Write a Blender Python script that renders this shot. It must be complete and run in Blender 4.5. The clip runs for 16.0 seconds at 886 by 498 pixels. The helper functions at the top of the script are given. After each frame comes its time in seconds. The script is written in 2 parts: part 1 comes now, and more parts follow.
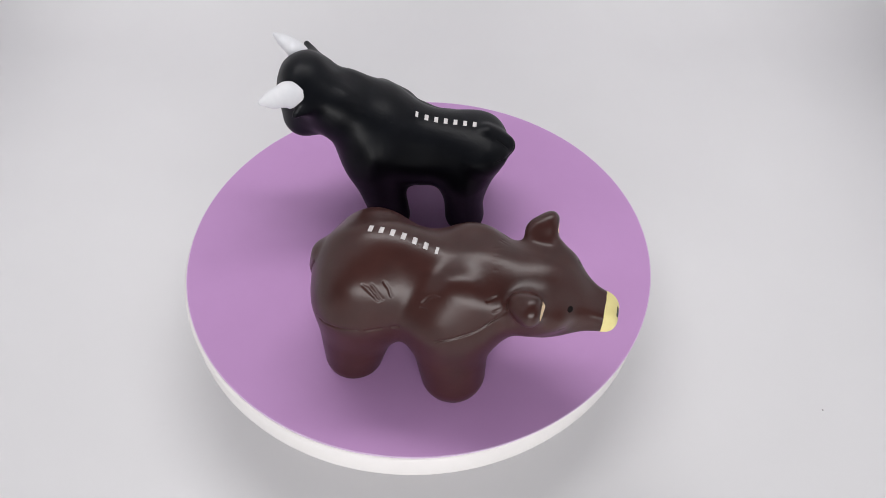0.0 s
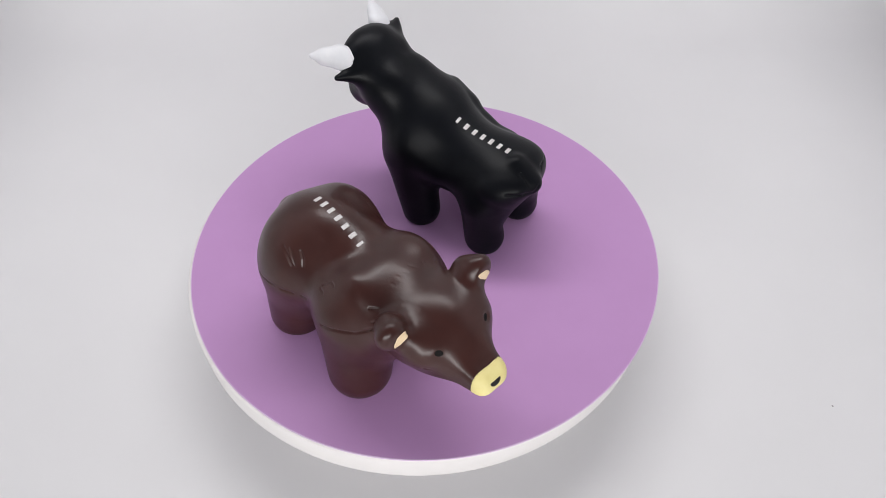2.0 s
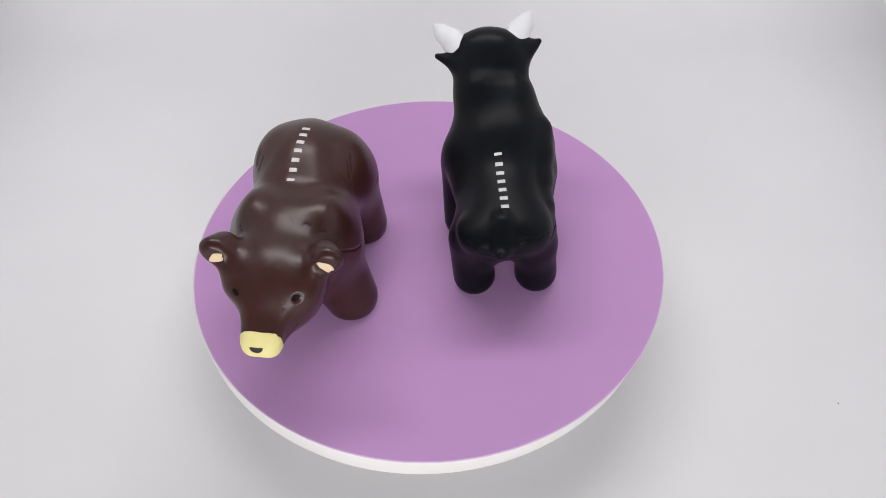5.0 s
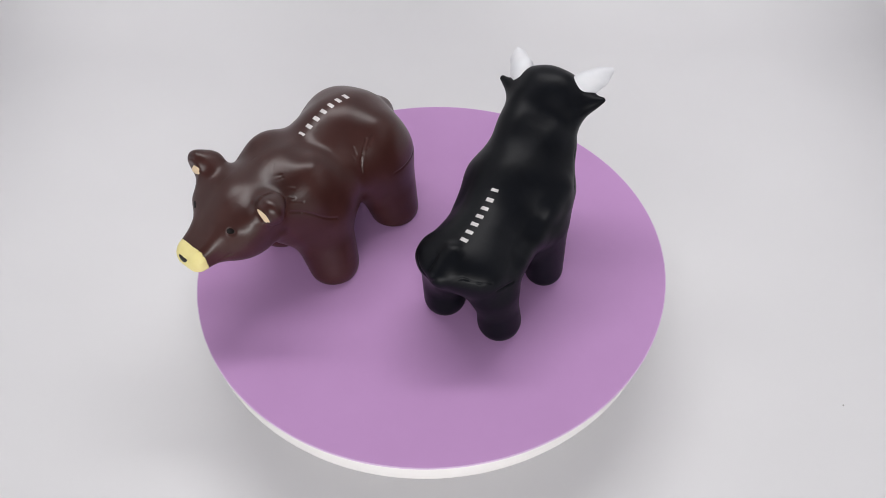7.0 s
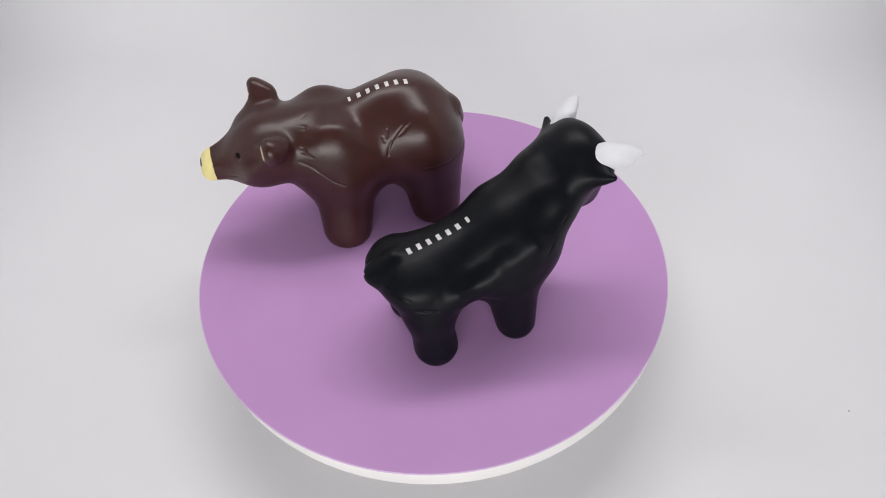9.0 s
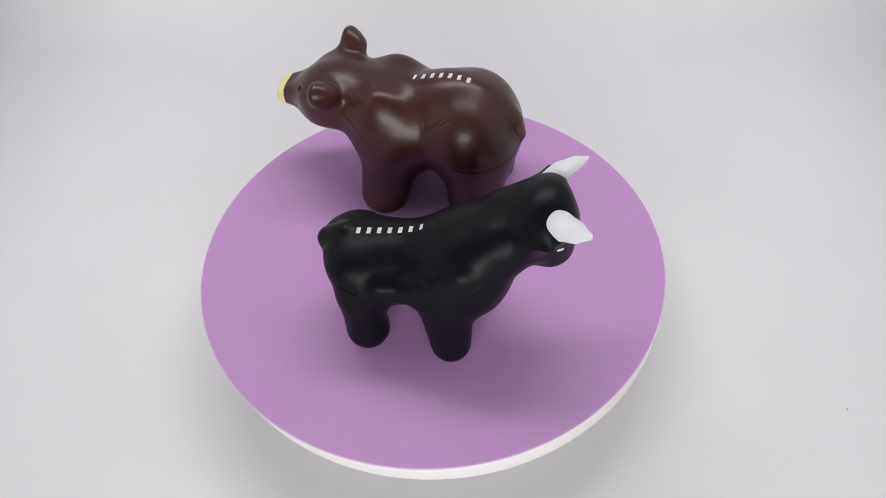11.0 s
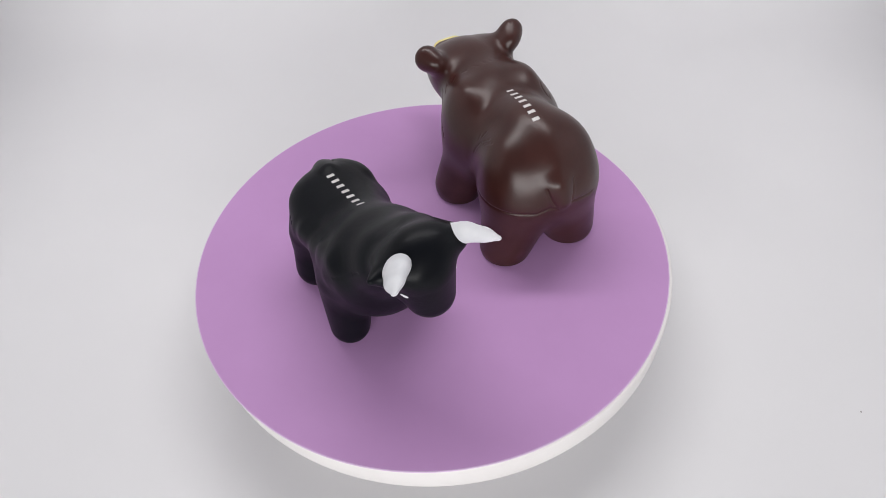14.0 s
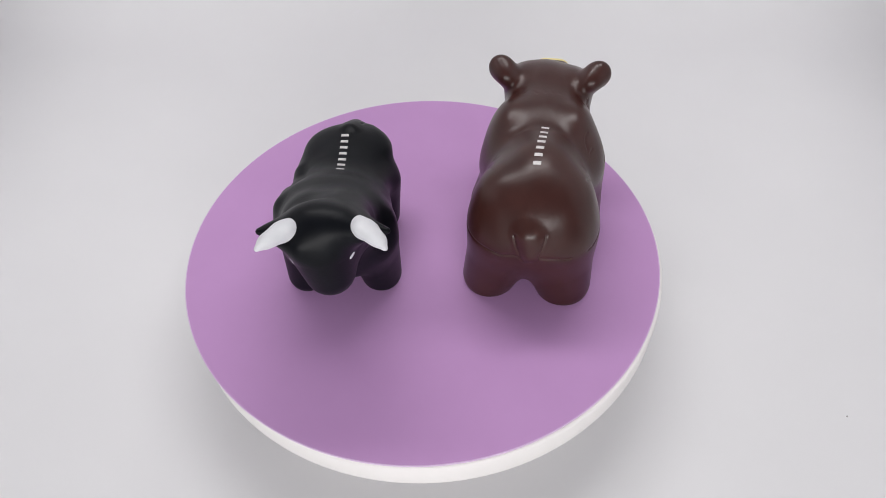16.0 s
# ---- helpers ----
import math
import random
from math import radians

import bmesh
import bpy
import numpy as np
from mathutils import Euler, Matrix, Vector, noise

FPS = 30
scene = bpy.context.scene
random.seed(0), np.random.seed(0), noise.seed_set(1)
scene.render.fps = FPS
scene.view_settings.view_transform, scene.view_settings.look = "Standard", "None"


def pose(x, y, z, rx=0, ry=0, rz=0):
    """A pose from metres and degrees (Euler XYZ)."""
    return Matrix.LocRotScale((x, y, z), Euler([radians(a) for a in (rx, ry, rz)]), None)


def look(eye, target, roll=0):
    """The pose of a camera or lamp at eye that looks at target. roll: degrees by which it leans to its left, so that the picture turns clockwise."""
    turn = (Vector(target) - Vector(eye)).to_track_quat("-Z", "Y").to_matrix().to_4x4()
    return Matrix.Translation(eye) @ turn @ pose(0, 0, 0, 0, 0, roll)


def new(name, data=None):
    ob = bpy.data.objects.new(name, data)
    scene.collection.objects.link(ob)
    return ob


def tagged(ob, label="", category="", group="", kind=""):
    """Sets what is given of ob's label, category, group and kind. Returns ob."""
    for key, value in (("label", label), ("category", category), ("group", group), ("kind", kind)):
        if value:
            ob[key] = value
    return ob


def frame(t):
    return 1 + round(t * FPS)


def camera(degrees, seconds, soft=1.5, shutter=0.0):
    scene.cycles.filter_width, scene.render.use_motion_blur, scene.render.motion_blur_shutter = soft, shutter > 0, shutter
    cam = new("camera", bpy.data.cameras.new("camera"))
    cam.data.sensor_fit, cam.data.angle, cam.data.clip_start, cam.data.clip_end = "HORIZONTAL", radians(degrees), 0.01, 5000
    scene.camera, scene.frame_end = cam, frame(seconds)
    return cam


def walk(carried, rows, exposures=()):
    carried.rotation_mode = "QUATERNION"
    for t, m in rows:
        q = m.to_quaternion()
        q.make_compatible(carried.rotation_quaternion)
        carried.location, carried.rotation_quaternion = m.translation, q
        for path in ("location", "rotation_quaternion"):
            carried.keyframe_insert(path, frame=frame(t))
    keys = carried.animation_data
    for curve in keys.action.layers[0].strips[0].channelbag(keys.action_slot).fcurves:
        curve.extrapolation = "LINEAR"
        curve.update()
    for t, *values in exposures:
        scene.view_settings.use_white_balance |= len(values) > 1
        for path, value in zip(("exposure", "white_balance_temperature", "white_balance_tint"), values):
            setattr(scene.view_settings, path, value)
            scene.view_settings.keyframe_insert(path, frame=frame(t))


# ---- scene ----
cam = camera(55.0, 16.0, soft=0.8)

# seconds, eye in metres, turn in degrees: a camera held almost still by hand
CAMERA_ROWS = [
    (0.0, 0.0105, -0.2433, 0.2806, 41.03, -0.09, -0.13),
    (0.5, 0.0108, -0.2441, 0.2790, 41.07, 0.17, -0.23),
    (1.0, 0.0107, -0.2435, 0.2785, 41.13, 0.45, -0.37),
    (1.5, 0.0125, -0.2430, 0.2780, 41.10, 0.68, -0.21),
    (2.0, 0.0113, -0.2427, 0.2781, 41.15, 0.66, -0.35),
    (2.5, 0.0122, -0.2423, 0.2780, 40.94, 0.80, -0.09),
    (3.0, 0.0114, -0.2411, 0.2774, 40.91, 0.77, -0.24),
    (3.5, 0.0112, -0.2415, 0.2779, 40.88, 0.95, -0.42),
    (4.0, 0.0108, -0.2419, 0.2779, 40.87, 0.82, -0.37),
    (6.5, 0.0099, -0.2414, 0.2788, 41.04, 1.02, -0.43),
    (7.0, 0.0101, -0.2416, 0.2795, 41.06, 1.30, -0.51),
    (7.5, 0.0096, -0.2399, 0.2792, 41.02, 1.25, -0.38),
    (8.0, 0.0104, -0.2388, 0.2802, 40.95, 1.49, -0.25),
    (8.5, 0.0109, -0.2395, 0.2799, 41.06, 1.46, -0.07),
    (9.0, 0.0117, -0.2402, 0.2804, 41.12, 1.67, -0.15),
    (11.5, 0.0166, -0.2373, 0.2861, 39.92, 2.04, 0.63),
    (12.0, 0.0171, -0.2381, 0.2836, 39.93, 1.99, 0.54),
    (12.5, 0.0194, -0.2371, 0.2830, 40.27, 2.08, 0.67),
    (13.0, 0.0205, -0.2348, 0.2809, 40.58, 2.40, 0.60),
    (13.5, 0.0207, -0.2341, 0.2782, 40.72, 2.77, 0.51),
    (14.0, 0.0199, -0.2359, 0.2764, 40.89, 2.86, 0.57),
    (14.5, 0.0199, -0.2375, 0.2736, 41.07, 2.55, 0.74),
    (15.0, 0.0185, -0.2376, 0.2742, 40.99, 1.98, 0.81),
    (15.5, 0.0197, -0.2374, 0.2753, 40.92, 1.76, 1.06),
    (16.0, 0.0198, -0.2367, 0.2750, 40.96, 1.64, 1.01),
]
walk(cam, [(row[0], pose(*row[1:])) for row in CAMERA_ROWS])

# turn of the table about its upright axis: seconds, degrees
TURN = [(0.0, -0.37), (0.5, -8.38), (1.0, -16.38), (1.5, -24.66), (2.0, -32.82), (2.5, -41.25), (3.0, -49.64), (3.5, -58.03), (4.0, -66.38),
        (6.5, -108.80), (7.0, -117.19), (7.5, -125.53), (8.0, -133.91), (8.5, -142.13), (9.0, -150.17), (11.5, -191.18), (12.0, -198.81), (12.5, -207.33),
        (13.0, -215.77), (13.5, -224.00), (14.0, -232.36), (14.5, -240.66), (15.0, -248.81), (15.5, -257.06), (16.0, -265.14)]


def turn_at(t):
    """The table's turn at t seconds, by a smooth curve through TURN."""
    ts = np.array([a for a, _ in TURN])
    ds = np.array([b for _, b in TURN])
    slope = np.gradient(ds, ts)
    i = int(np.clip(np.searchsorted(ts, t) - 1, 0, len(ts) - 2))
    h = ts[i + 1] - ts[i]
    s = (t - ts[i]) / h
    return float((2 * s**3 - 3 * s**2 + 1) * ds[i] + (s**3 - 2 * s**2 + s) * h * slope[i]
                 + (3 * s**2 - 2 * s**3) * ds[i + 1] + (s**3 - s**2) * h * slope[i + 1])


GROUND = -0.0405

# ---- light: assumed white photo tent, strip in its top, softbox in front, all unseen ----
world = bpy.data.worlds.new("world")
scene.world = world
world.use_nodes = True
world.node_tree.nodes["Background"].inputs["Color"].default_value = (0.93, 0.94, 1.0, 1)
world.node_tree.nodes["Background"].inputs["Strength"].default_value = 0.125


def area_light(name, m, sx, sy, watts, colour):
    data = bpy.data.lights.new(name, "AREA")
    data.shape, data.size, data.size_y, data.energy, data.color = "RECTANGLE", sx, sy, watts, colour
    ob = new(name, data)
    ob.matrix_world = m
    return ob


STRIP = (1.0, 0.985, 0.985)
area_light("back_strip", look((0.0, 0.13, 0.42), (0.0, -0.12, 0.0)), 0.46, 0.07, 1.22, STRIP)
area_light("front_softbox", look((0.0, -0.70, 0.22), (0.0, 0.0, 0.0)), 0.72, 0.17, 4.05, STRIP)


# ---- materials ----
def material(name):
    m = bpy.data.materials.new(name)
    m.use_nodes = True
    nt = m.node_tree
    return m, nt, nt.nodes["Principled BSDF"]


def node(nt, kind, **values):
    n = nt.nodes.new(kind)
    for key, value in values.items():
        n.inputs[key.replace("_", " ")].default_value = value
    return n


def coat(name, colour, other, rough, rough2, spec=0.5, scale=60.0, fine=900.0, bump=0.05, bump_size=0.0004, wide=0.0):
    """A painted or moulded surface: two tones in soft blotches, uneven gloss, fine and broad relief."""
    m, nt, b = material(name)
    co = nt.nodes.new("ShaderNodeTexCoord")
    big = node(nt, "ShaderNodeTexNoise", Scale=scale, Detail=4.0, Roughness=0.6)
    small = node(nt, "ShaderNodeTexNoise", Scale=fine, Detail=3.0, Roughness=0.6)
    for n in (big, small):
        nt.links.new(co.outputs["Object"], n.inputs["Vector"])
    ramp = nt.nodes.new("ShaderNodeValToRGB")
    ramp.color_ramp.elements[0].position, ramp.color_ramp.elements[1].position = 0.35, 0.68
    ramp.color_ramp.elements[0].color, ramp.color_ramp.elements[1].color = (*colour, 1), (*other, 1)
    nt.links.new(big.outputs["Fac"], ramp.inputs["Fac"])
    nt.links.new(ramp.outputs["Color"], b.inputs["Base Color"])
    mr = node(nt, "ShaderNodeMapRange")
    mr.inputs["To Min"].default_value, mr.inputs["To Max"].default_value = rough, rough2
    nt.links.new(big.outputs["Fac"], mr.inputs["Value"])
    nt.links.new(mr.outputs["Result"], b.inputs["Roughness"])
    bp = node(nt, "ShaderNodeBump", Strength=bump, Distance=bump_size)
    nt.links.new(small.outputs["Fac"], bp.inputs["Height"])
    if wide:
        bw = node(nt, "ShaderNodeBump", Strength=wide, Distance=0.002)
        nt.links.new(big.outputs["Fac"], bw.inputs["Height"])
        nt.links.new(bw.outputs["Normal"], bp.inputs["Normal"])
    nt.links.new(bp.outputs["Normal"], b.inputs["Normal"])
    b.inputs["Specular IOR Level"].default_value = spec
    return m


BROWN = coat("brown_foam", (0.037, 0.0117, 0.0098), (0.049, 0.0163, 0.0133), 0.27, 0.37, 0.40, 70, 1100, 0.10, 0.0003, 0.08)
BLACK = coat("black_foam", (0.0026, 0.0031, 0.0047), (0.0042, 0.0049, 0.0072), 0.34, 0.46, 0.14, 70, 1100, 0.10, 0.0003, 0.10)
HORN = coat("white_paint", (0.66, 0.67, 0.70), (0.72, 0.72, 0.745), 0.45, 0.6, 0.4, 150, 1500, 0.08, 0.0002)
YELLOW = coat("yellow_paint", (0.78, 0.68, 0.28), (0.83, 0.74, 0.34), 0.45, 0.6, 0.4, 150, 1500, 0.08, 0.0002)
CREAM = coat("cream_paint", (0.80, 0.62, 0.40), (0.84, 0.68, 0.46), 0.45, 0.6, 0.4, 200, 1500, 0.08, 0.0002)
PRINT = coat("white_print", (0.60, 0.57, 0.57), (0.72, 0.70, 0.70), 0.5, 0.65, 0.3, 400, 2500, 0.1, 0.0001)
DARK = coat("dark_paint", (0.008, 0.006, 0.006), (0.014, 0.010, 0.010), 0.35, 0.5, 0.5, 200, 1500, 0.05, 0.0001)
EYE = coat("dark_eye_paint", (0.004, 0.003, 0.003), (0.007, 0.005, 0.005), 0.5, 0.6, 0.12, 200, 1500, 0.05, 0.0001)
PAPER = coat("purple_paper", (0.500, 0.276, 0.542), (0.522, 0.292, 0.566), 0.55, 0.68, 0.25, 22, 2600, 0.06, 0.0001)
PAPER_EDGE = coat("paper_edge", (0.62, 0.45, 0.66), (0.68, 0.52, 0.72), 0.6, 0.7, 0.2, 120, 1500, 0.05, 0.0001)
PLATE = coat("white_plastic", (0.79, 0.765, 0.755), (0.82, 0.795, 0.785), 0.38, 0.5, 0.4, 40, 900, 0.04, 0.0002)
SWEEP = coat("white_sheet", (0.74, 0.735, 0.75), (0.77, 0.765, 0.78), 0.7, 0.8, 0.15, 5, 500, 0.05, 0.0002)
DUST = coat("dust", (0.36, 0.35, 0.35), (0.42, 0.41, 0.40), 0.8, 0.9, 0.1, 300, 3000, 0.1, 0.0001)
TENT = coat("tent_fabric", (0.74, 0.74, 0.755), (0.78, 0.78, 0.79), 0.8, 0.9, 0.1, 6, 800, 0.06, 0.0003)


# ---- mesh helpers ----
def link_mesh(name, verts, faces, mat, parent=None, label="", smooth=True):
    me = bpy.data.meshes.new(name)
    me.from_pydata([tuple(map(float, v)) for v in verts], [], [tuple(map(int, f)) for f in faces])
    me.materials.append(mat)
    if smooth:
        me.polygons.foreach_set("use_smooth", [True] * len(me.polygons))
    me.update()
    ob = new(name, me)
    ob.parent = parent
    if label:
        ob["label"] = label
    return ob


def part(name, bm, mat, parent, label="", smooth=False):
    bmesh.ops.recalc_face_normals(bm, faces=bm.faces)
    me = bpy.data.meshes.new(name)
    bm.to_mesh(me)
    bm.free()
    me.materials.append(mat)
    me.polygons.foreach_set("use_smooth", [smooth] * len(me.polygons))
    ob = new(name, me)
    ob.parent = parent
    if label:
        ob["label"] = label
    return ob


def lathe(profile, steps=192):
    """A bmesh turned about the z axis from (radius, height) pairs."""
    bm = bmesh.new()
    rings = []
    for r, z in profile:
        if r == 0:
            rings.append([bm.verts.new((0, 0, z))] * steps)
        else:
            rings.append([bm.verts.new((r * math.cos(a), r * math.sin(a), z)) for a in
                          (2 * math.pi * i / steps for i in range(steps))])
    for lo, hi in zip(rings, rings[1:]):
        for i in range(steps):
            j = (i + 1) % steps
            loop = []
            for v in (lo[i], lo[j], hi[j], hi[i]):
                if v not in loop:
                    loop.append(v)
            if len(loop) > 2:
                bm.faces.new(loop)
    return bm


# ---- soft forms: blended ellipsoids and tapered limbs, in millimetres ----
def ellipsoid(p, c, r, pitch):
    q = p - np.array(c)
    ca, sa = math.cos(radians(pitch)), math.sin(radians(pitch))
    u = np.stack([ca * q[:, 0] + sa * q[:, 2], q[:, 1], -sa * q[:, 0] + ca * q[:, 2]], 1)
    r = np.maximum(np.array(r, float), 1.0)
    k0 = np.sqrt(((u / r) ** 2).sum(1)) + 1e-9
    k1 = np.sqrt(((u / r**2) ** 2).sum(1)) + 1e-9
    return k0 * (k0 - 1) / k1


def limb(p, a, r1, b, r2):
    a, b = np.array(a, float), np.array(b, float)
    r1, r2 = max(r1, 0.3), max(r2, 0.3)
    ba = b - a
    l2, rr = ba @ ba, r1 - r2
    a2 = max(l2 - rr * rr, 1e-6)
    pa = p - a
    y = pa @ ba
    z = y - l2
    x2 = ((pa * l2 - y[:, None] * ba) ** 2).sum(1)
    y2, z2 = y * y * l2, z * z * l2
    k = np.sign(rr) * rr * rr * x2
    return np.where(np.sign(z) * a2 * z2 > k, np.sqrt(x2 + z2) / l2 - r2,
                    np.where(np.sign(y) * a2 * y2 < k, np.sqrt(x2 + y2) / l2 - r1,
                             (np.sqrt(x2 * a2 / l2) + y * rr) / l2 - r1))


def blend(a, b, k):
    h = np.maximum(k - np.abs(a - b), 0) / k
    return np.minimum(a, b) - h * h * k * 0.25


def wedge(p, x0, x1, w0, w1, z0, z1, h0, h1, r=3.6):
    """A rounded bar along x that tapers from half width w0, half height h0 about z0 to w1, h1 about z1."""
    s = np.clip((p[:, 0] - x0) / (x1 - x0), 0, 1)
    w = np.stack([np.abs(p[:, 0] - (x0 + x1) / 2) - (x1 - x0) / 2, np.abs(p[:, 1]) - w0 - (w1 - w0) * s,
                  np.abs(p[:, 2] - z0 - (z1 - z0) * s) - h0 - (h1 - h0) * s], 1) + r
    return np.sqrt((np.maximum(w, 0) ** 2).sum(1)) + np.minimum(w.max(1), 0) - r


MIRROR = np.array([1.0, -1.0, 1.0])


def form(pieces, carve=()):
    """A distance field: pieces are (kind, paired, softness, numbers); carve takes (points, half width) grooves and
    ("hollow" or the paired "hollows", (softness, ellipsoid)) away."""
    def f(p):
        d = None
        for kind, paired, k, v in pieces:
            for q in ((p, p * MIRROR) if paired else (p,)):
                if kind == "e":
                    e = ellipsoid(q, v[:3], v[3:6], v[6])
                elif kind == "w":
                    e = wedge(q, *v)
                else:
                    e = limb(q, v[:3], v[3], v[4:7], v[7])
                d = e if d is None else blend(d, e, k)
        for pts, r in carve:
            if pts in ("hollow", "hollows"):
                k, v = r
                for q in ((p, p * MIRROR) if pts == "hollows" else (p,)):
                    d = -blend(-d, ellipsoid(q, v[:3], v[3:6], v[6]), k)
                continue
            ends = np.array(pts)
            near = (np.abs(d) < 4) & ((p > ends.min(0) - 2.5) & (p < ends.max(0) + 2.5)).all(1)
            if near.any():
                q = p[near]
                c = None
                for a, b in zip(pts, pts[1:]):
                    e = limb(q, a, 0.3, b, 0.2999) + 0.3
                    c = e if c is None else np.minimum(c, e)
                d[near] += 6.0 * r * r * np.exp(-((c / max(1.15 * r, 0.40)) ** 2))
        return d
    return f


def solid(f, lo, hi, step):
    """Vertices (mm) and quads of the surface where f is zero, one vertex a cell, drawn onto the surface."""
    axes = [np.arange(a, b + step, step) for a, b in zip(lo, hi)]
    n = [len(a) for a in axes]
    # a coarse pass first, then the fine cells near the surface alone
    rough = [a[::4] + 1.5 * step for a in axes]
    p = np.stack(np.meshgrid(*rough, indexing="ij"), -1)
    far = f(p.reshape(-1, 3)).reshape(p.shape[:3])
    for ax in range(3):
        far = np.repeat(far, 4, ax)
    grid = far[:n[0], :n[1], :n[2]].astype(np.float32)
    near = np.argwhere(np.abs(grid) < 7 * step)
    first = np.array([a[0] for a in axes])
    for i in range(0, len(near), 200000):
        s = near[i:i + 200000]
        grid[s[:, 0], s[:, 1], s[:, 2]] = f(first + s * step)
    inside = grid < 0
    cells = [s - 1 for s in n]
    total = np.zeros(cells, np.int8)
    for dx in (0, 1):
        for dy in (0, 1):
            for dz in (0, 1):
                total += inside[dx:dx + cells[0], dy:dy + cells[1], dz:dz + cells[2]]
    active = (total > 0) & (total < 8)
    index = np.full(cells, -1)
    ids = np.argwhere(active)
    index[active] = np.arange(len(ids))
    v = np.array([a[0] for a in axes]) + (ids + 0.5) * step
    for _ in range(4):
        g = np.stack([(f(v + e) - f(v - e)) / 0.2 for e in np.eye(3) * 0.1], 1)
        d = f(v)
        move = -d[:, None] * g / ((g**2).sum(1)[:, None] + 1e-6)
        v += np.clip(move, -step, step)
    quads = []
    for ax in range(3):
        b, c = (ax + 1) % 3, (ax + 2) % 3
        lo_s, hi_s = [slice(None)] * 3, [slice(None)] * 3
        lo_s[ax], hi_s[ax] = slice(0, n[ax] - 1), slice(1, n[ax])
        s0, s1 = inside[tuple(lo_s)], inside[tuple(hi_s)]
        for way in (0, 1):
            e = np.argwhere((s0 & ~s1) if way == 0 else (~s0 & s1))
            e = e[(e[:, b] > 0) & (e[:, c] > 0) & (e[:, b] < cells[b]) & (e[:, c] < cells[c])]
            corner = []
            for ob, oc in ((-1, -1), (0, -1), (0, 0), (-1, 0)):
                q = e.copy()
                q[:, b] += ob
                q[:, c] += oc
                corner.append(index[q[:, 0], q[:, 1], q[:, 2]])
            q = np.stack(corner if way == 0 else corner[::-1], 1)
            quads.append(q[(q >= 0).all(1)])
    return v, np.concatenate(quads)


def lean(v, roll, pitch):
    """Local millimetres to upright metres: the toy's lean on its feet."""
    m = np.array((Euler((radians(roll), 0, 0)).to_matrix() @ Euler((0, radians(pitch), 0)).to_matrix()))
    w = np.asarray(v) @ m.T / 1000
    w[:, 2] = np.maximum(w[:, 2], 0.0002)
    return w


def onto(f, start, way, reach=70.0):
    """Points moved along way until they meet the form f."""
    p = np.array(start, float)
    way = np.array(way, float) / np.linalg.norm(way)
    gone = np.zeros(len(p))
    for _ in range(90):
        d = np.clip(f(p), -2, 2) * 0.85
        d = np.where(gone > reach, 0, d)
        p += d[:, None] * way
        gone += np.abs(d)
    return p


def patch(name, f, centre, way, up, shape, mat, parent, tilt, label="", rise=0.12, back=8.0):
    """A thin painted patch that lies on the form. shape: rings of (u, v) in mm, from the middle outwards (a first
    ring of one point), or rows for a strip."""
    way = np.array(way, float) / np.linalg.norm(way)
    up = np.array(up, float)
    up = up - way * (up @ way)
    up /= np.linalg.norm(up)
    side = np.cross(up, way)
    rings, closed = shape
    verts, faces, start = [], [], []
    for ring in rings:
        start.append(len(verts))
        verts += [np.array(centre) - back * way + side * u + up * v for u, v in ring]
    p = onto(f, verts, way)
    g = np.stack([(f(p + e) - f(p - e)) / 0.4 for e in np.eye(3) * 0.2], 1)
    g /= np.linalg.norm(g, axis=1)[:, None] + 1e-9
    top = p + g * rise
    n = len(top)
    allv = np.concatenate([top, p - g * 0.25])
    edge = []
    if closed:
        k = len(rings[1])
        for j in range(k):
            faces.append((0, start[1] + j, start[1] + (j + 1) % k))
        for a, b in zip(start[1:], start[2:]):
            for j in range(k):
                faces.append((a + j, b + j, b + (j + 1) % k, a + (j + 1) % k))
        edge = [start[-1] + j for j in range(k)]
    else:
        k = len(rings[0])
        for a, b in zip(start, start[1:]):
            for j in range(k - 1):
                faces.append((a + j, b + j, b + j + 1, a + j + 1))
        edge = [start[0] + j for j in range(k)] + [s + k - 1 for s in start[1:]]
        edge += [start[-1] + j for j in range(k - 2, -1, -1)] + [s for s in start[-2:0:-1]]
    for a, b in zip(edge, edge[1:] + edge[:1]):
        faces.append((a, b, b + n, a + n))
    bm = bmesh.new()
    vs = [bm.verts.new(tuple(q)) for q in lean(allv, *tilt)]
    for face in faces:
        if len(set(face)) == len(face):
            bm.faces.new([vs[i] for i in face])
    for v in [v for v in bm.verts if not v.link_faces]:
        bm.verts.remove(v)
    return part(name, bm, mat, parent, label, True)


def patch_at(name, f, point, up, shape, mat, parent, tilt, label="", rise=0.15):
    """A patch at a point of the skin, facing as the skin does there."""
    p = np.array([point], float)
    g = np.array([(f(p + e) - f(p - e))[0] for e in np.eye(3) * 0.8])
    g /= np.linalg.norm(g)
    return patch(name, f, p[0] + g * 3.0, -g, up, shape, mat, parent, tilt, label, rise, 0.0)


def oval(a, b, turn=0.0, bend=0.0, rings=5, steps=28, wobble=0.0):
    """Rings of an oval of half sizes a, b; bend curves it like a crescent."""
    out = [[(0.0, 0.0)]]
    c, s = math.cos(radians(turn)), math.sin(radians(turn))
    for i in range(1, rings + 1):
        ring = []
        for j in range(steps):
            w = 2 * math.pi * j / steps
            r = (1 + wobble * math.sin(3 * w + 1.0) + 0.5 * wobble * math.sin(5 * w)) * i / rings
            u, v = a * r * math.cos(w), b * r * math.sin(w)
            v += bend * (u * u) / (a * a)
            ring.append((c * u - s * v, s * u + c * v))
        out.append(ring)
    return out, True


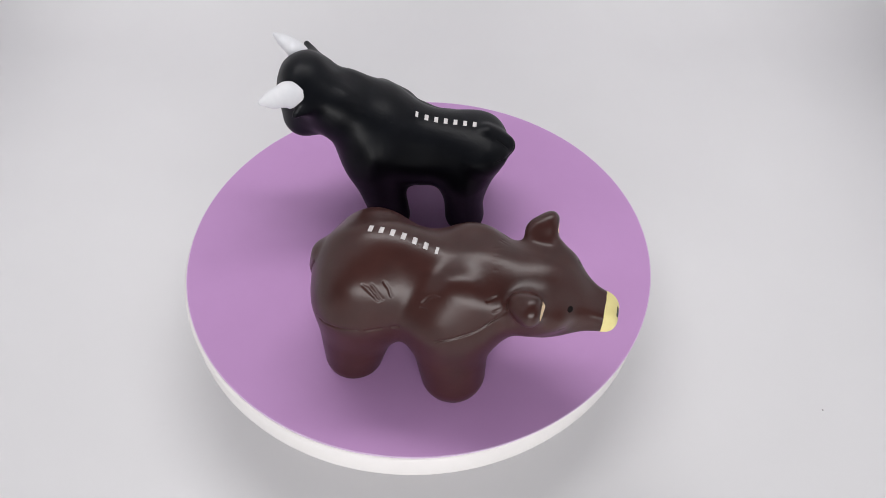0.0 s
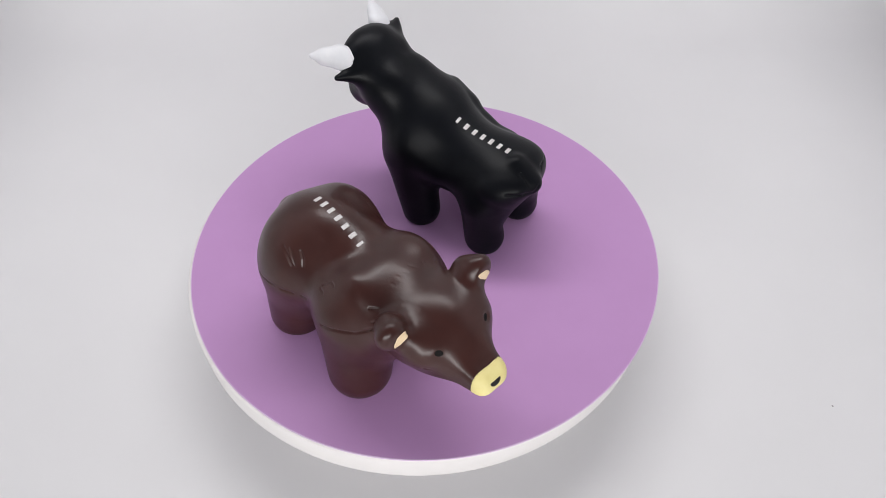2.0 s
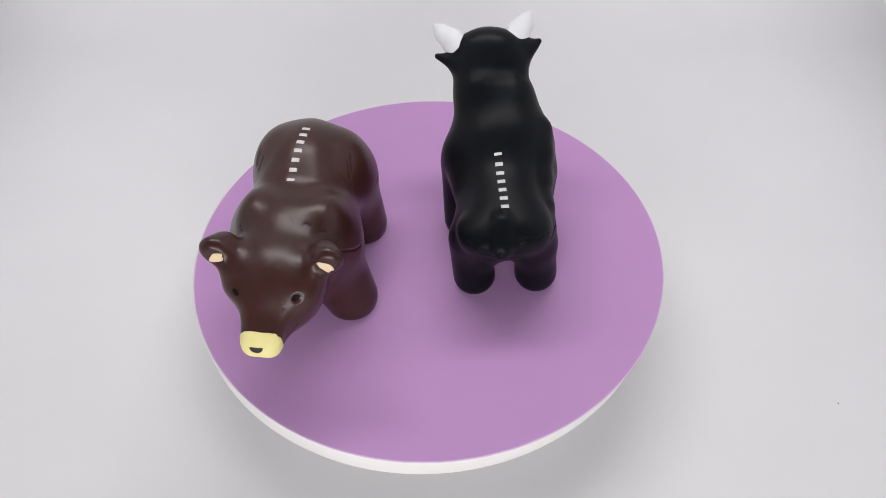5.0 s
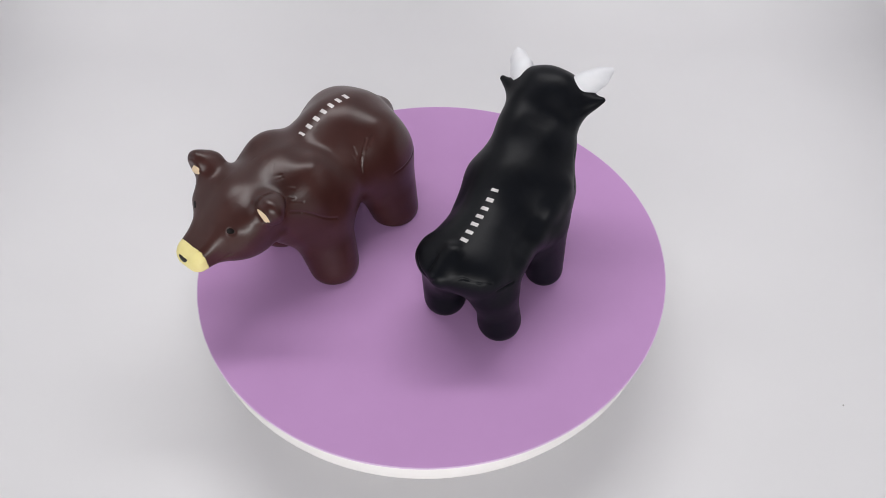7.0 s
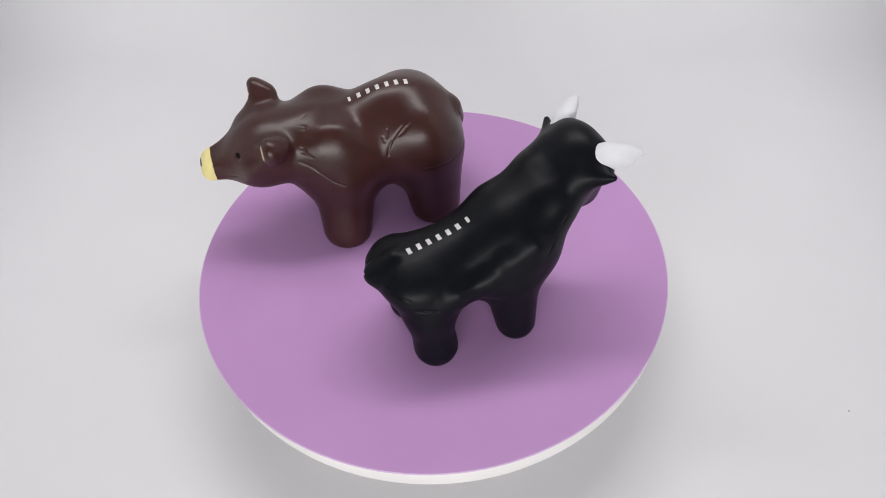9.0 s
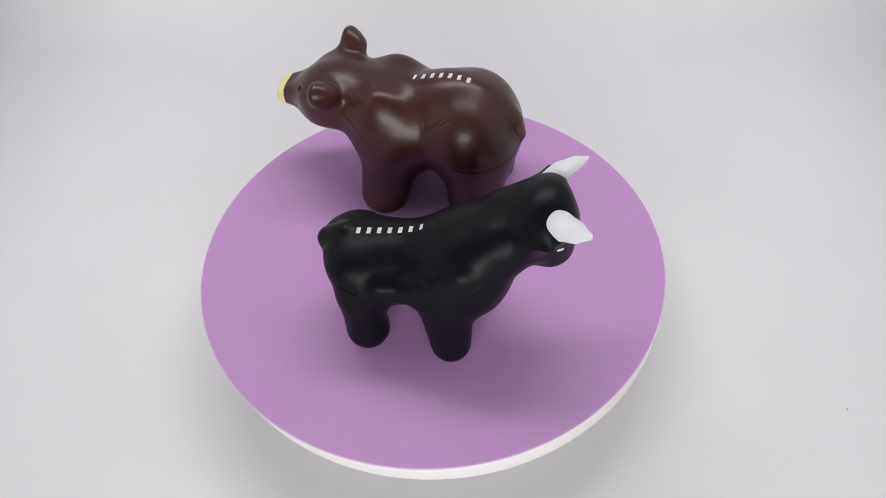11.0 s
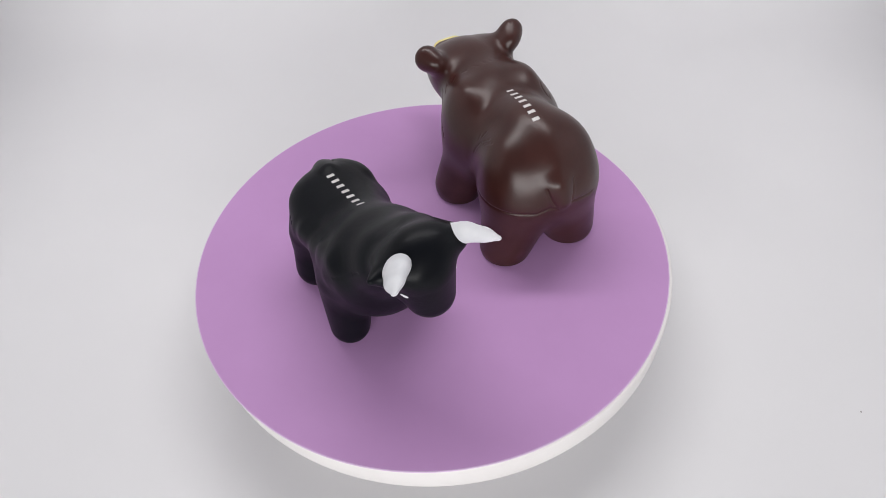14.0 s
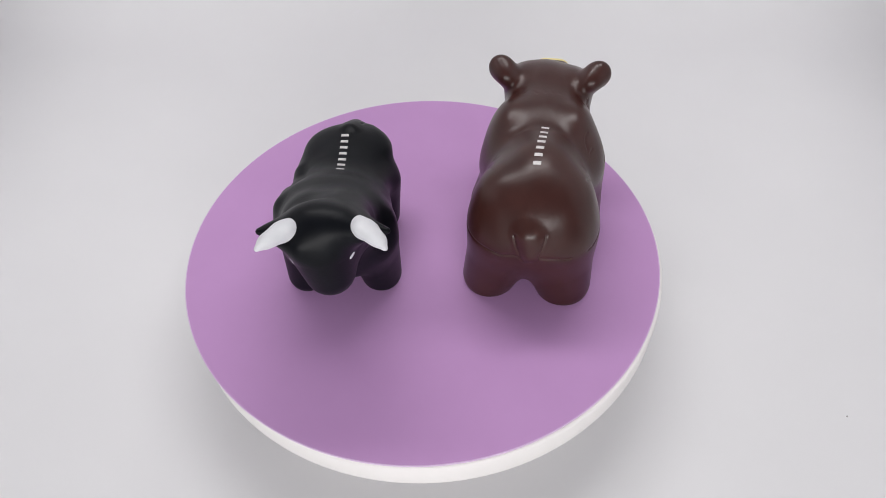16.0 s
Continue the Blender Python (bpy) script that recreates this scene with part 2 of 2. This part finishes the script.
def bar(w, h, rows=7, cols=4):
    return [[(w * (j / (cols - 1) - 0.5), h * (i / (rows - 1) - 0.5)) for j in range(cols)] for i in range(rows)], False


# ---- setting: floor and back in one white sheet, assumed tent walls, top out of view ----
def sheet():
    bm = bmesh.new()
    t = 0.002
    line = [(-1.2, GROUND)] + [(-0.9 + 0.1 * i, GROUND) for i in range(11)]
    y0, r = SWEEP_START, SWEEP_RADIUS
    line += [(y0 + r * math.sin(radians(a)), GROUND + r - r * math.cos(radians(a))) for a in range(0, 91, 3)]
    line += [(y0 + r, GROUND + r + 0.1), (y0 + r, 0.43)]
    xs = (-0.34, -0.2, 0.0, 0.2, 0.34)
    grids = []
    for off in (0, 1):
        rows = []
        for i, (y, z) in enumerate(line):
            a, b = line[max(i - 1, 0)], line[min(i + 1, len(line) - 1)]
            l = math.hypot(b[0] - a[0], b[1] - a[1])
            ny, nz = (b[1] - a[1]) / l * t * off, -(b[0] - a[0]) / l * t * off
            rows.append([bm.verts.new((x, y + ny, z + nz)) for x in xs])
        grids.append(rows)
    for rows in grids:
        for a, b in zip(rows, rows[1:]):
            for j in range(len(xs) - 1):
                bm.faces.new((a[j], a[j + 1], b[j + 1], b[j]))
    a, b = grids
    for i in range(len(line) - 1):
        for j in (0, -1):
            bm.faces.new((a[i][j], a[i + 1][j], b[i + 1][j], b[i][j]))
    for i in (0, -1):
        for j in range(len(xs) - 1):
            bm.faces.new((a[i][j], a[i][j + 1], b[i][j + 1], b[i][j]))
    return tagged(part("ground", bm, SWEEP, None, "", True), "seamless white paper sheet curving up into a backdrop",
                  "backdrop", kind="structure")


def box(x0, x1, y0, y1, z0, z1, bevel=0.0):
    bm = bmesh.new()
    bmesh.ops.create_cube(bm, size=1, matrix=Matrix.Translation(((x0 + x1) / 2, (y0 + y1) / 2, (z0 + z1) / 2))
                          @ Matrix.Diagonal((x1 - x0, y1 - y0, z1 - z0, 1)))
    if bevel:
        bmesh.ops.bevel(bm, geom=bm.edges[:], offset=bevel, segments=2, affect="EDGES")
    return bm


SWEEP_START, SWEEP_RADIUS = 0.20, 0.12


def tent():
    sheet()
    # side walls and rear half top: never in view, added to bounce and bound light
    for name, x in (("wall_west", -0.36), ("wall_east", 0.345)):
        tagged(part(name, box(x, x + 0.015, -0.16, 0.34, GROUND, 0.43, 0.002), TENT, None),
               "plain white fabric side wall of an assumed photo tent, unseen", "wall", kind="structure")
    tagged(part("ceiling", box(-0.345, 0.345, 0.02, 0.34, 0.432, 0.445, 0.002), TENT, None),
           "plain white fabric top of an assumed photo tent, unseen", "ceiling", kind="structure")


# ---- turntable ----
def turntable():
    table = tagged(new("turntable"), "round white plastic turntable, turning slowly on a white sheet", "turntable")
    table.matrix_basis = pose(0, 0, 0)
    h = 0.0140
    part("base", lathe([(0, GROUND), (0.066, GROUND), (0.0685, GROUND + 0.002), (0.0685, -h - 0.003), (0.067, -h - 0.002), (0, -h - 0.002)], 96),
         PLATE, table, "white plastic drum under the plate", True)
    plate = part("plate", lathe([(0, -h - 0.002), (0.07, -h - 0.002), (0.090, -h - 0.0004), (0.0982, -h), (0.0988, -h + 0.0003), (0.0991, -h + 0.0012),
                                 (0.0997, -0.0024), (0.0996, -0.0014), (0.0994, -0.0009), (0.0988, -0.0006), (0, -0.0006)]),
                 PLATE, table, "white round plate with a smooth rim", True)
    return plate


def paper():
    sheet_ob = tagged(new("paper_disc"), "matt purple paper disc lying on the turntable plate", "paper disc")
    r = 0.1000
    part("sheet", lathe([(0, -0.0006), (r - 0.0004, -0.0006), (r - 0.0004, 0.0), (0, 0.0)]), PAPER, sheet_ob)
    part("edge", lathe([(r - 0.0004, -0.0006), (r, -0.0006), (r, -0.00005), (r - 0.0001, 0.0), (r - 0.0004, 0.0)]), PAPER_EDGE, sheet_ob,
         "pale cut edge of the purple paper")
    return sheet_ob


# ---- the bear ----
BEAR_POSE = (0.0103, -0.0492, -13.30)
BEAR_LEAN = (-0.89, 0.25)
BEAR_FORM = [
    ("e", False, 10, (-20.5, -1.0, 36.3, 27.6, 18.6, 25.2, 12.4)),
    ("e", False, 10, (5.5, 1.1, 33.1, 25.7, 23.4, 21.0, -3.2)),
    ("e", False, 9, (14.8, 0.4, 42.8, 14.2, 16.2, 15.5, 0.2)),
    ("e", True, 6.5, (-26.7, 11.3, 35.3, 16.5, 13.2, 20.3, -1.3)),
    ("e", True, 7, (10.3, 12.6, 40.4, 12.6, 8.1, 16.5, 0.7)),
    ("c", False, 6, (-30.7, 8.4, 30.0, 15.5, -30.9, 16.3, 3.8, 11.0)),
    ("c", False, 6, (-28.6, -7.6, 29.0, 16.8, -30.9, -13.3, 3.5, 11.3)),
    ("c", False, 6, (7.5, 9.9, 26.5, 13.9, 10.3, 19.1, 4.7, 10.8)),
    ("c", False, 6, (5.4, -10.0, 33.5, 15.5, 8.6, -14.3, 5.3, 12.3)),
    ("e", False, 12, (33.7, -0.6, 45.0, 11.0, 17.0, 12.7, 13.8)),
    ("e", False, 8, (40.8, 2.0, 42.0, 12.7, 14.7, 13.5, 1.6)),
    ("e", True, 4, (35.4, 20.2, 57.3, 3.5, 4.9, 5.3, -7.7)),
    ("c", False, 3.6, (-43.6, 0.0, 42.6, 4.8, -46.9, -0.6, 36.4, 2.8)),
    ("w", False, 5.0, (37.2, 64.5, 10.9, 6.3, 43.4, 39.1, 9.4, 3.9)),
    ("c", True, 7, (41.2, 11.7, 47.9, 4.6, 30.9, 17.6, 56.4, 3.2)),
]
# moulding seams, cracks, creases: lines on the skin with their half widths
BEAR_LINES = [
    # moulding seams round the rump and legs
    (((-44.6, 16.2, 34.0), (-40.6, 21.2, 34.1), (-35.5, 24.2, 34.0), (-28.4, 25.4, 33.7), (-24.4, 25.2, 33.9)), 0.26),
    (((-48.4, 1.8, 33.6), (-47.7, 4.6, 34.8), (-46.9, 10.4, 33.4), (-44.6, 16.2, 34.0)), 0.30),
    (((-48.0, -4.4, 34.8), (-46.9, -9.6, 33.8), (-45.3, -14.3, 32.6)), 0.32),
    (((-45.3, -14.3, 32.6), (-37.6, -23.1, 32.3), (-30.7, -25.4, 33.8), (-24.0, -25.3, 34.6)), 0.26),
    (((-20.9, -24.6, 34.4), (-15.8, -22.7, 34.9)), 0.28), (((-12.4, -21.5, 35.3), (-9.7, -21.3, 36.0)), 0.34),
    # cracks along the shoulders
    (((4.4, -25.5, 37.6), (10.2, -24.6, 39.9), (18.2, -21.0, 42.4), (22.4, -17.9, 45.5), (26.8, -16.6, 50.0)), 0.31),
    (((25.2, 17.5, 46.5), (20.6, 19.8, 44.2), (17.2, 22.1, 40.9), (13.4, 23.8, 37.2), (9.3, 24.9, 34.7)), 0.27),
    # pinched creases on the flanks
    (((-22.8, -18.8, 52.3), (-19.8, -19.8, 49.8), (-17.0, -20.2, 47.2)), 0.30),
    (((-19.8, -18.0, 52.3), (-17.6, -19.0, 49.9), (-15.9, -19.6, 47.7)), 0.32),
    (((-21.2, -18.6, 51.6), (-18.4, -19.6, 48.6)), 0.24),
    (((-15.9, -16.1, 52.7), (-14.1, -17.0, 50.7), (-13.1, -18.1, 48.3)), 0.29),
    (((-22.0, 17.1, 53.2), (-18.3, 18.4, 50.1)), 0.20), (((-18.4, 16.6, 52.3), (-15.1, 17.5, 49.2), (-14.0, 18.0, 47.8)), 0.23),
    (((-20.2, 17.2, 52.2), (-16.6, 18.2, 49.2)), 0.18), (((-12.5, 15.0, 50.9), (-11.8, 16.8, 48.4)), 0.20),
    (((-13.2, 18.1, 47.0), (-11.4, 19.3, 43.7), (-10.9, 20.1, 41.4)), 0.25), (((-10.1, 16.3, 48.6), (-10.4, 17.4, 46.9)), 0.18),
    (((-1.8, -18.4, 48.4), (-0.2, -17.4, 50.4), (1.9, -17.1, 51.9), (3.8, -17.7, 52.2)), 0.30),
    (((-2.1, -19.4, 47.0), (0.1, -20.1, 47.3)), 0.26),
    # short creases behind the neck
    (((19.4, -2.4, 58.2), (22.4, -1.8, 58.6)), 0.13), (((20.2, -5.5, 57.5), (23.1, -5.3, 58.0)), 0.13),
    (((19.2, 0.3, 58.4), (21.4, 1.3, 58.5)), 0.13), (((18.6, 3.6, 58.1), (21.0, 5.4, 57.8)), 0.13),
    (((22.6, 7.3, 57.4), (19.7, 8.9, 56.7)), 0.18), (((22.9, 9.2, 56.7), (20.2, 10.0, 56.3)), 0.18),
    (((21.9, 13.0, 54.4), (19.8, 15.2, 53.5)), 0.18), (((23.3, 15.6, 51.6), (21.6, 16.6, 50.6)), 0.18),
    (((23.3, 16.4, 50.2), (19.6, 18.8, 48.5)), 0.20),
    (((19.9, -15.4, 52.5), (22.7, -13.8, 53.2), (24.2, -13.0, 54.8)), 0.27), (((22.3, -16.8, 48.8), (25.6, -16.2, 51.0)), 0.20),
    # jaw seam and the crease beside the nose
    *((tuple((x, s * y, z) for x, y, z in line), r) for s in (1, -1) for line, r in (
        (((38.5, 17.6, 47.6), (42.5, 15.6, 45.0), (47.2, 13.4, 42.6), (52.0, 10.1, 39.9), (57.4, 8.0, 38.4)), 0.26),
        (((51.9, 7.2, 49.4), (55.0, 6.6, 47.6), (57.9, 5.8, 46.4)), 0.30))),
    # grooves either side of the tail
    (((-45.6, 5.5, 43.4), (-47.4, 4.6, 39.6), (-48.4, 3.0, 35.6)), 0.36),
    (((-45.2, -6.0, 44.4), (-47.0, -5.4, 40.4), (-48.2, -4.2, 35.6)), 0.36),
]
BEAR_CARVE = [
    ("hollows", (2.0, (41.2, 19.8, 58.0, 2.4, 3.6, 3.7, -10.0))),
    ("hollows", (0.8, (49.5, 11.8, 51.5, 2.2, 2.2, 2.2, 0.0))),
    *BEAR_LINES,
]
BEAR_PRINT = ((-0.9, -1.4), (-25.0, -0.3))


def print_marks(ob, f, ends, tilt):
    """A row of seven small printed marks along the back."""
    (x0, y0), (x1, y1) = ends
    for i in range(7):
        s = i / 6
        c = (x0 + (x1 - x0) * s, y0 + (y1 - y0) * s, 72.0)
        patch("print_mark", f, c, (0, 0, -1), (0, 1, 0), bar(1.6 if i else 1.1, 3.0), PRINT, ob, tilt, "white printed mark" if i == 0 else "", 0.06, 0.0)


def bear():
    ob = tagged(new("toy_bear"), "dark brown foam toy bear with yellow muzzle on purple paper", "toy bear")
    plain = form(BEAR_FORM)
    f = form(BEAR_FORM, BEAR_CARVE)
    v, q = solid(f, (-56, -34, -4), (76, 34, 74), 0.42)
    link_mesh("body", lean(v, *BEAR_LEAN), q, BROWN, ob, "dark brown glossy foam body with moulding seams")
    g = lambda p: np.maximum(f(p) - 0.14, 59.3 + (42 - p[:, 2]) * -0.02 - p[:, 0] + 0.15 * np.sin(p[:, 1] * 0.7 + 1))
    v, q = solid(g, (52, -14, 26), (72, 14, 54), 0.4)
    muzzle = link_mesh("muzzle", lean(v, *BEAR_LEAN), q, YELLOW, ob, "pale yellow painted muzzle")
    patch("mouth", f, (75, -0.5, 40.4), (-1, 0, 0.05), (0, 0, 1), oval(2.3, 0.95, 0, 0.7), DARK, muzzle, BEAR_LEAN, "dark painted mouth mark", 0.18, 0.0)
    for s in (1, -1):
        patch_at("eye", f, (48.1, s * 10.6, 50.6), (0.3, 0, 1), oval(1.5, 1.1, 10), EYE, ob, BEAR_LEAN, "small dark recessed eye", 0.06)
        patch("ear_patch", f, (50, 19.8 if s > 0 else -18.5, 59.2), (-1, 0, -0.2), (0, s * 0.35, 1), oval(3.0, 1.75, s * 14, -0.5, wobble=0.12), CREAM, ob, BEAR_LEAN,
              "cream painted inner ear", 0.12, 0.0)
    print_marks(ob, plain, BEAR_PRINT, BEAR_LEAN)
    return ob


# ---- the bull ----
BULL_POSE = (-0.0006, 0.0337, 175.60)
BULL_LEAN = (-1.67, -0.49)
BULL_FORM = [
    ("e", False, 9, (-29.7, 2.8, 37.1, 10.0, 16.6, 8.9, -6.5)),
    ("e", True, 8, (-23.3, 9.3, 28.1, 10.3, 8.3, 12.9, -2.7)),
    ("e", False, 10, (-2.7, 1.1, 32.5, 28.6, 16.9, 16.5, -5.6)),
    ("e", False, 12, (17.4, -0.5, 42.2, 17.6, 21.3, 17.3, 0.2)),
    ("c", False, 9, (30.9, -4.1, 54.1, 11.4, 32.0, 5.8, 55.7, 11.9)),
    ("c", False, 7, (44.2, 0.6, 61.6, 12.1, 46.2, 2.5, 48.3, 9.1)),
    ("e", False, 9, (20.2, -0.0, 33.1, 10.3, 17.2, 15.3, 6.7)),
    ("c", False, 6, (16.2, 13.6, 31.8, 10.7, 10.0, 15.9, 4.5, 8.4)),
    ("c", False, 6, (9.3, -12.4, 30.6, 11.1, 10.8, -14.4, 4.2, 8.0)),
    ("c", False, 6, (-21.3, 15.2, 25.9, 8.2, -22.6, 13.6, 5.4, 8.6)),
    ("c", False, 6, (-24.2, -11.1, 23.2, 7.9, -23.0, -11.7, 5.5, 8.7)),
    ("c", False, 7, (38.6, 10.6, 63.6, 4.8, 44.2, 23.0, 66.0, 1.2)),
    ("c", False, 6, (40.4, -8.6, 63.4, 4.8, 47.0, -19.0, 68.2, 1.0)),
    ("c", False, 6.0, (46.3, 6.6, 69.4, 2.5, 47.0, 14.2, 68.4, 3.0)),
    ("c", False, 6.0, (51.0, -5.7, 65.7, 2.5, 47.5, -12.6, 66.9, 2.5)),
    ("c", False, 3.0, (-30.5, 3.2, 45.0, 3.0, -38.2, 4.2, 39.2, 4.4)),
    ("c", False, 5.0, (-20.0, -14.6, 32.0, 3.0, 1.0, -15.6, 33.5, 2.8)),
    ("c", False, 5.0, (1.0, -15.6, 33.5, 2.8, 14.0, -18.2, 41.0, 2.6)),
    ("c", False, 9.0, (-20.0, 13.4, 32.0, 2.8, 1.0, 14.2, 33.5, 2.6)),
    ("c", False, 9.0, (1.0, 14.2, 33.5, 2.6, 14.0, 17.0, 41.0, 2.4)),
    ("c", False, 5.0, (-26.0, 15.6, 38.0, 2.2, -36.0, 10.4, 39.2, 2.2)),
    ("c", False, 5.5, (-14.3, -15.5, 35.6, 2.2, -2.5, -15.2, 37.2, 2.2)),
    ("c", False, 5.5, (-2.5, -15.2, 37.2, 2.2, 7.1, -16.3, 43.4, 2.2)),
    ("c", False, 5.5, (7.1, -16.3, 43.4, 2.2, 16.0, -17.6, 48.2, 2.0)),
    ("e", False, 9.0, (44.2, 1.8, 69.8, 5.4, 8.6, 5.0, 0.0)),
]
BULL_LINES = [
    (((-31.2, -15.5, 34.7), (-23.4, -17.8, 33.3)), 0.3),
    (((20.2, -21.3, 45.1), (26.1, -18.5, 50.2), (32.0, -14.7, 55.7), (36.9, -12.6, 59.2)), 0.24),
    # folds round the tail
    (((-34.3, 16.5, 40.2), (-38.9, 11.9, 39.4), (-41.5, 7.2, 38.2), (-42.2, 4.8, 40.6)), 0.30),
    (((-34.7, 7.3, 45.0), (-39.5, 8.4, 41.9)), 0.30),
    (((-40.9, -0.6, 40.2), (-37.0, -4.4, 41.8), (-34.8, -10.5, 39.8), (-32.0, -13.6, 39.0)), 0.26),
]
BULL_CARVE = [
    *BULL_LINES,
]
BULL_PRINT = ((-0.9, 2.1), (-25.0, 1.6))
# points from root to tip of each horn with its thickness
HORNS = ((((43.4, 12.3, 66.9), 5.7), ((47.9, 16.5, 70.6), 4.5), ((52.4, 20.1, 71.1), 3.2), ((56.8, 22.8, 71.3), 1.4)),
         (((45.0, -6.5, 67.5), 5.7), ((49.6, -10.6, 71.0), 4.6), ((54.3, -13.9, 72.3), 3.4), ((58.9, -16.4, 73.2), 1.5)))


def flattened(f, middle, way, amount):
    """The form f pressed flat along way, about its middle."""
    way = np.array(way) / np.linalg.norm(way)
    return lambda p: f(p + (amount - 1) * ((p - middle) @ way)[:, None] * way) / amount


def bull():
    ob = tagged(new("toy_bull"), "black foam toy bull with white horns on purple paper", "toy bull")
    plain = form(BULL_FORM)
    f = form(BULL_FORM, BULL_CARVE)
    v, q = solid(f, (-52, -32, -4), (66, 32, 86), 0.5)
    link_mesh("body", lean(v, *BULL_LEAN), q, BLACK, ob, "satin black foam body")
    for horn in HORNS:
        h = form([("c", False, 2.5, (*a, ra, *b, rb)) for (a, ra), (b, rb) in zip(horn, horn[1:])])
        h = flattened(h, np.array(horn[1][0]), (0.52, -0.45 * np.sign(horn[1][0][1]), -0.72), 1.43)
        pts = np.array([a for a, _ in horn])
        along = (pts[1] - pts[0]) / np.linalg.norm(pts[1] - pts[0])
        cut = lambda p: np.maximum(h(p), 2.5 - (p - pts[0]) @ along)
        v, q = solid(cut, pts.min(0) - 8, pts.max(0) + 8, 0.4)
        link_mesh("horn", lean(v, *BULL_LEAN), q, HORN, ob, "white painted horn")
    for c in ((50.6, -9.7, 57.5), (50.4, 12.6, 59.4)):
        patch_at("eye", f, c, (0.3, 0, 1), oval(1.45, 0.85), HORN, ob, BULL_LEAN, "small white painted eye")
    print_marks(ob, plain, BULL_PRINT, BULL_LEAN)
    return ob


def speck():
    bm = bmesh.new()
    bmesh.ops.create_icosphere(bm, subdivisions=2, radius=0.0004)
    for v in bm.verts:
        v.co *= 1 + 0.5 * noise.noise(v.co * 2500)
        v.co.z = max(v.co.z * 0.5, -0.0002)
    ob = tagged(part("dust_speck", bm, DUST, None, "", True), "tiny grey dust speck on the white sheet", "speck")
    ob.matrix_basis = pose(0.1745, -0.0558, GROUND + 0.0002)


tent()
speck()
PLATE_OB, PAPER_OB, BEAR_OB, BULL_OB = turntable(), paper(), bear(), bull()


def motions():
    """The table turns; all that lies on it goes round with it."""
    steps = [i * 0.25 for i in range(65)]
    for ob, m in ((PLATE_OB, pose(0, 0, 0)), (PAPER_OB, pose(0.00117, 0.00122, 0)),
                  (BEAR_OB, pose(BEAR_POSE[0], BEAR_POSE[1], 0, 0, 0, BEAR_POSE[2])),
                  (BULL_OB, pose(BULL_POSE[0], BULL_POSE[1], 0, 0, 0, BULL_POSE[2]))):
        walk(ob, [(t, pose(0, 0, 0, 0, 0, turn_at(t)) @ m) for t in steps])


motions()
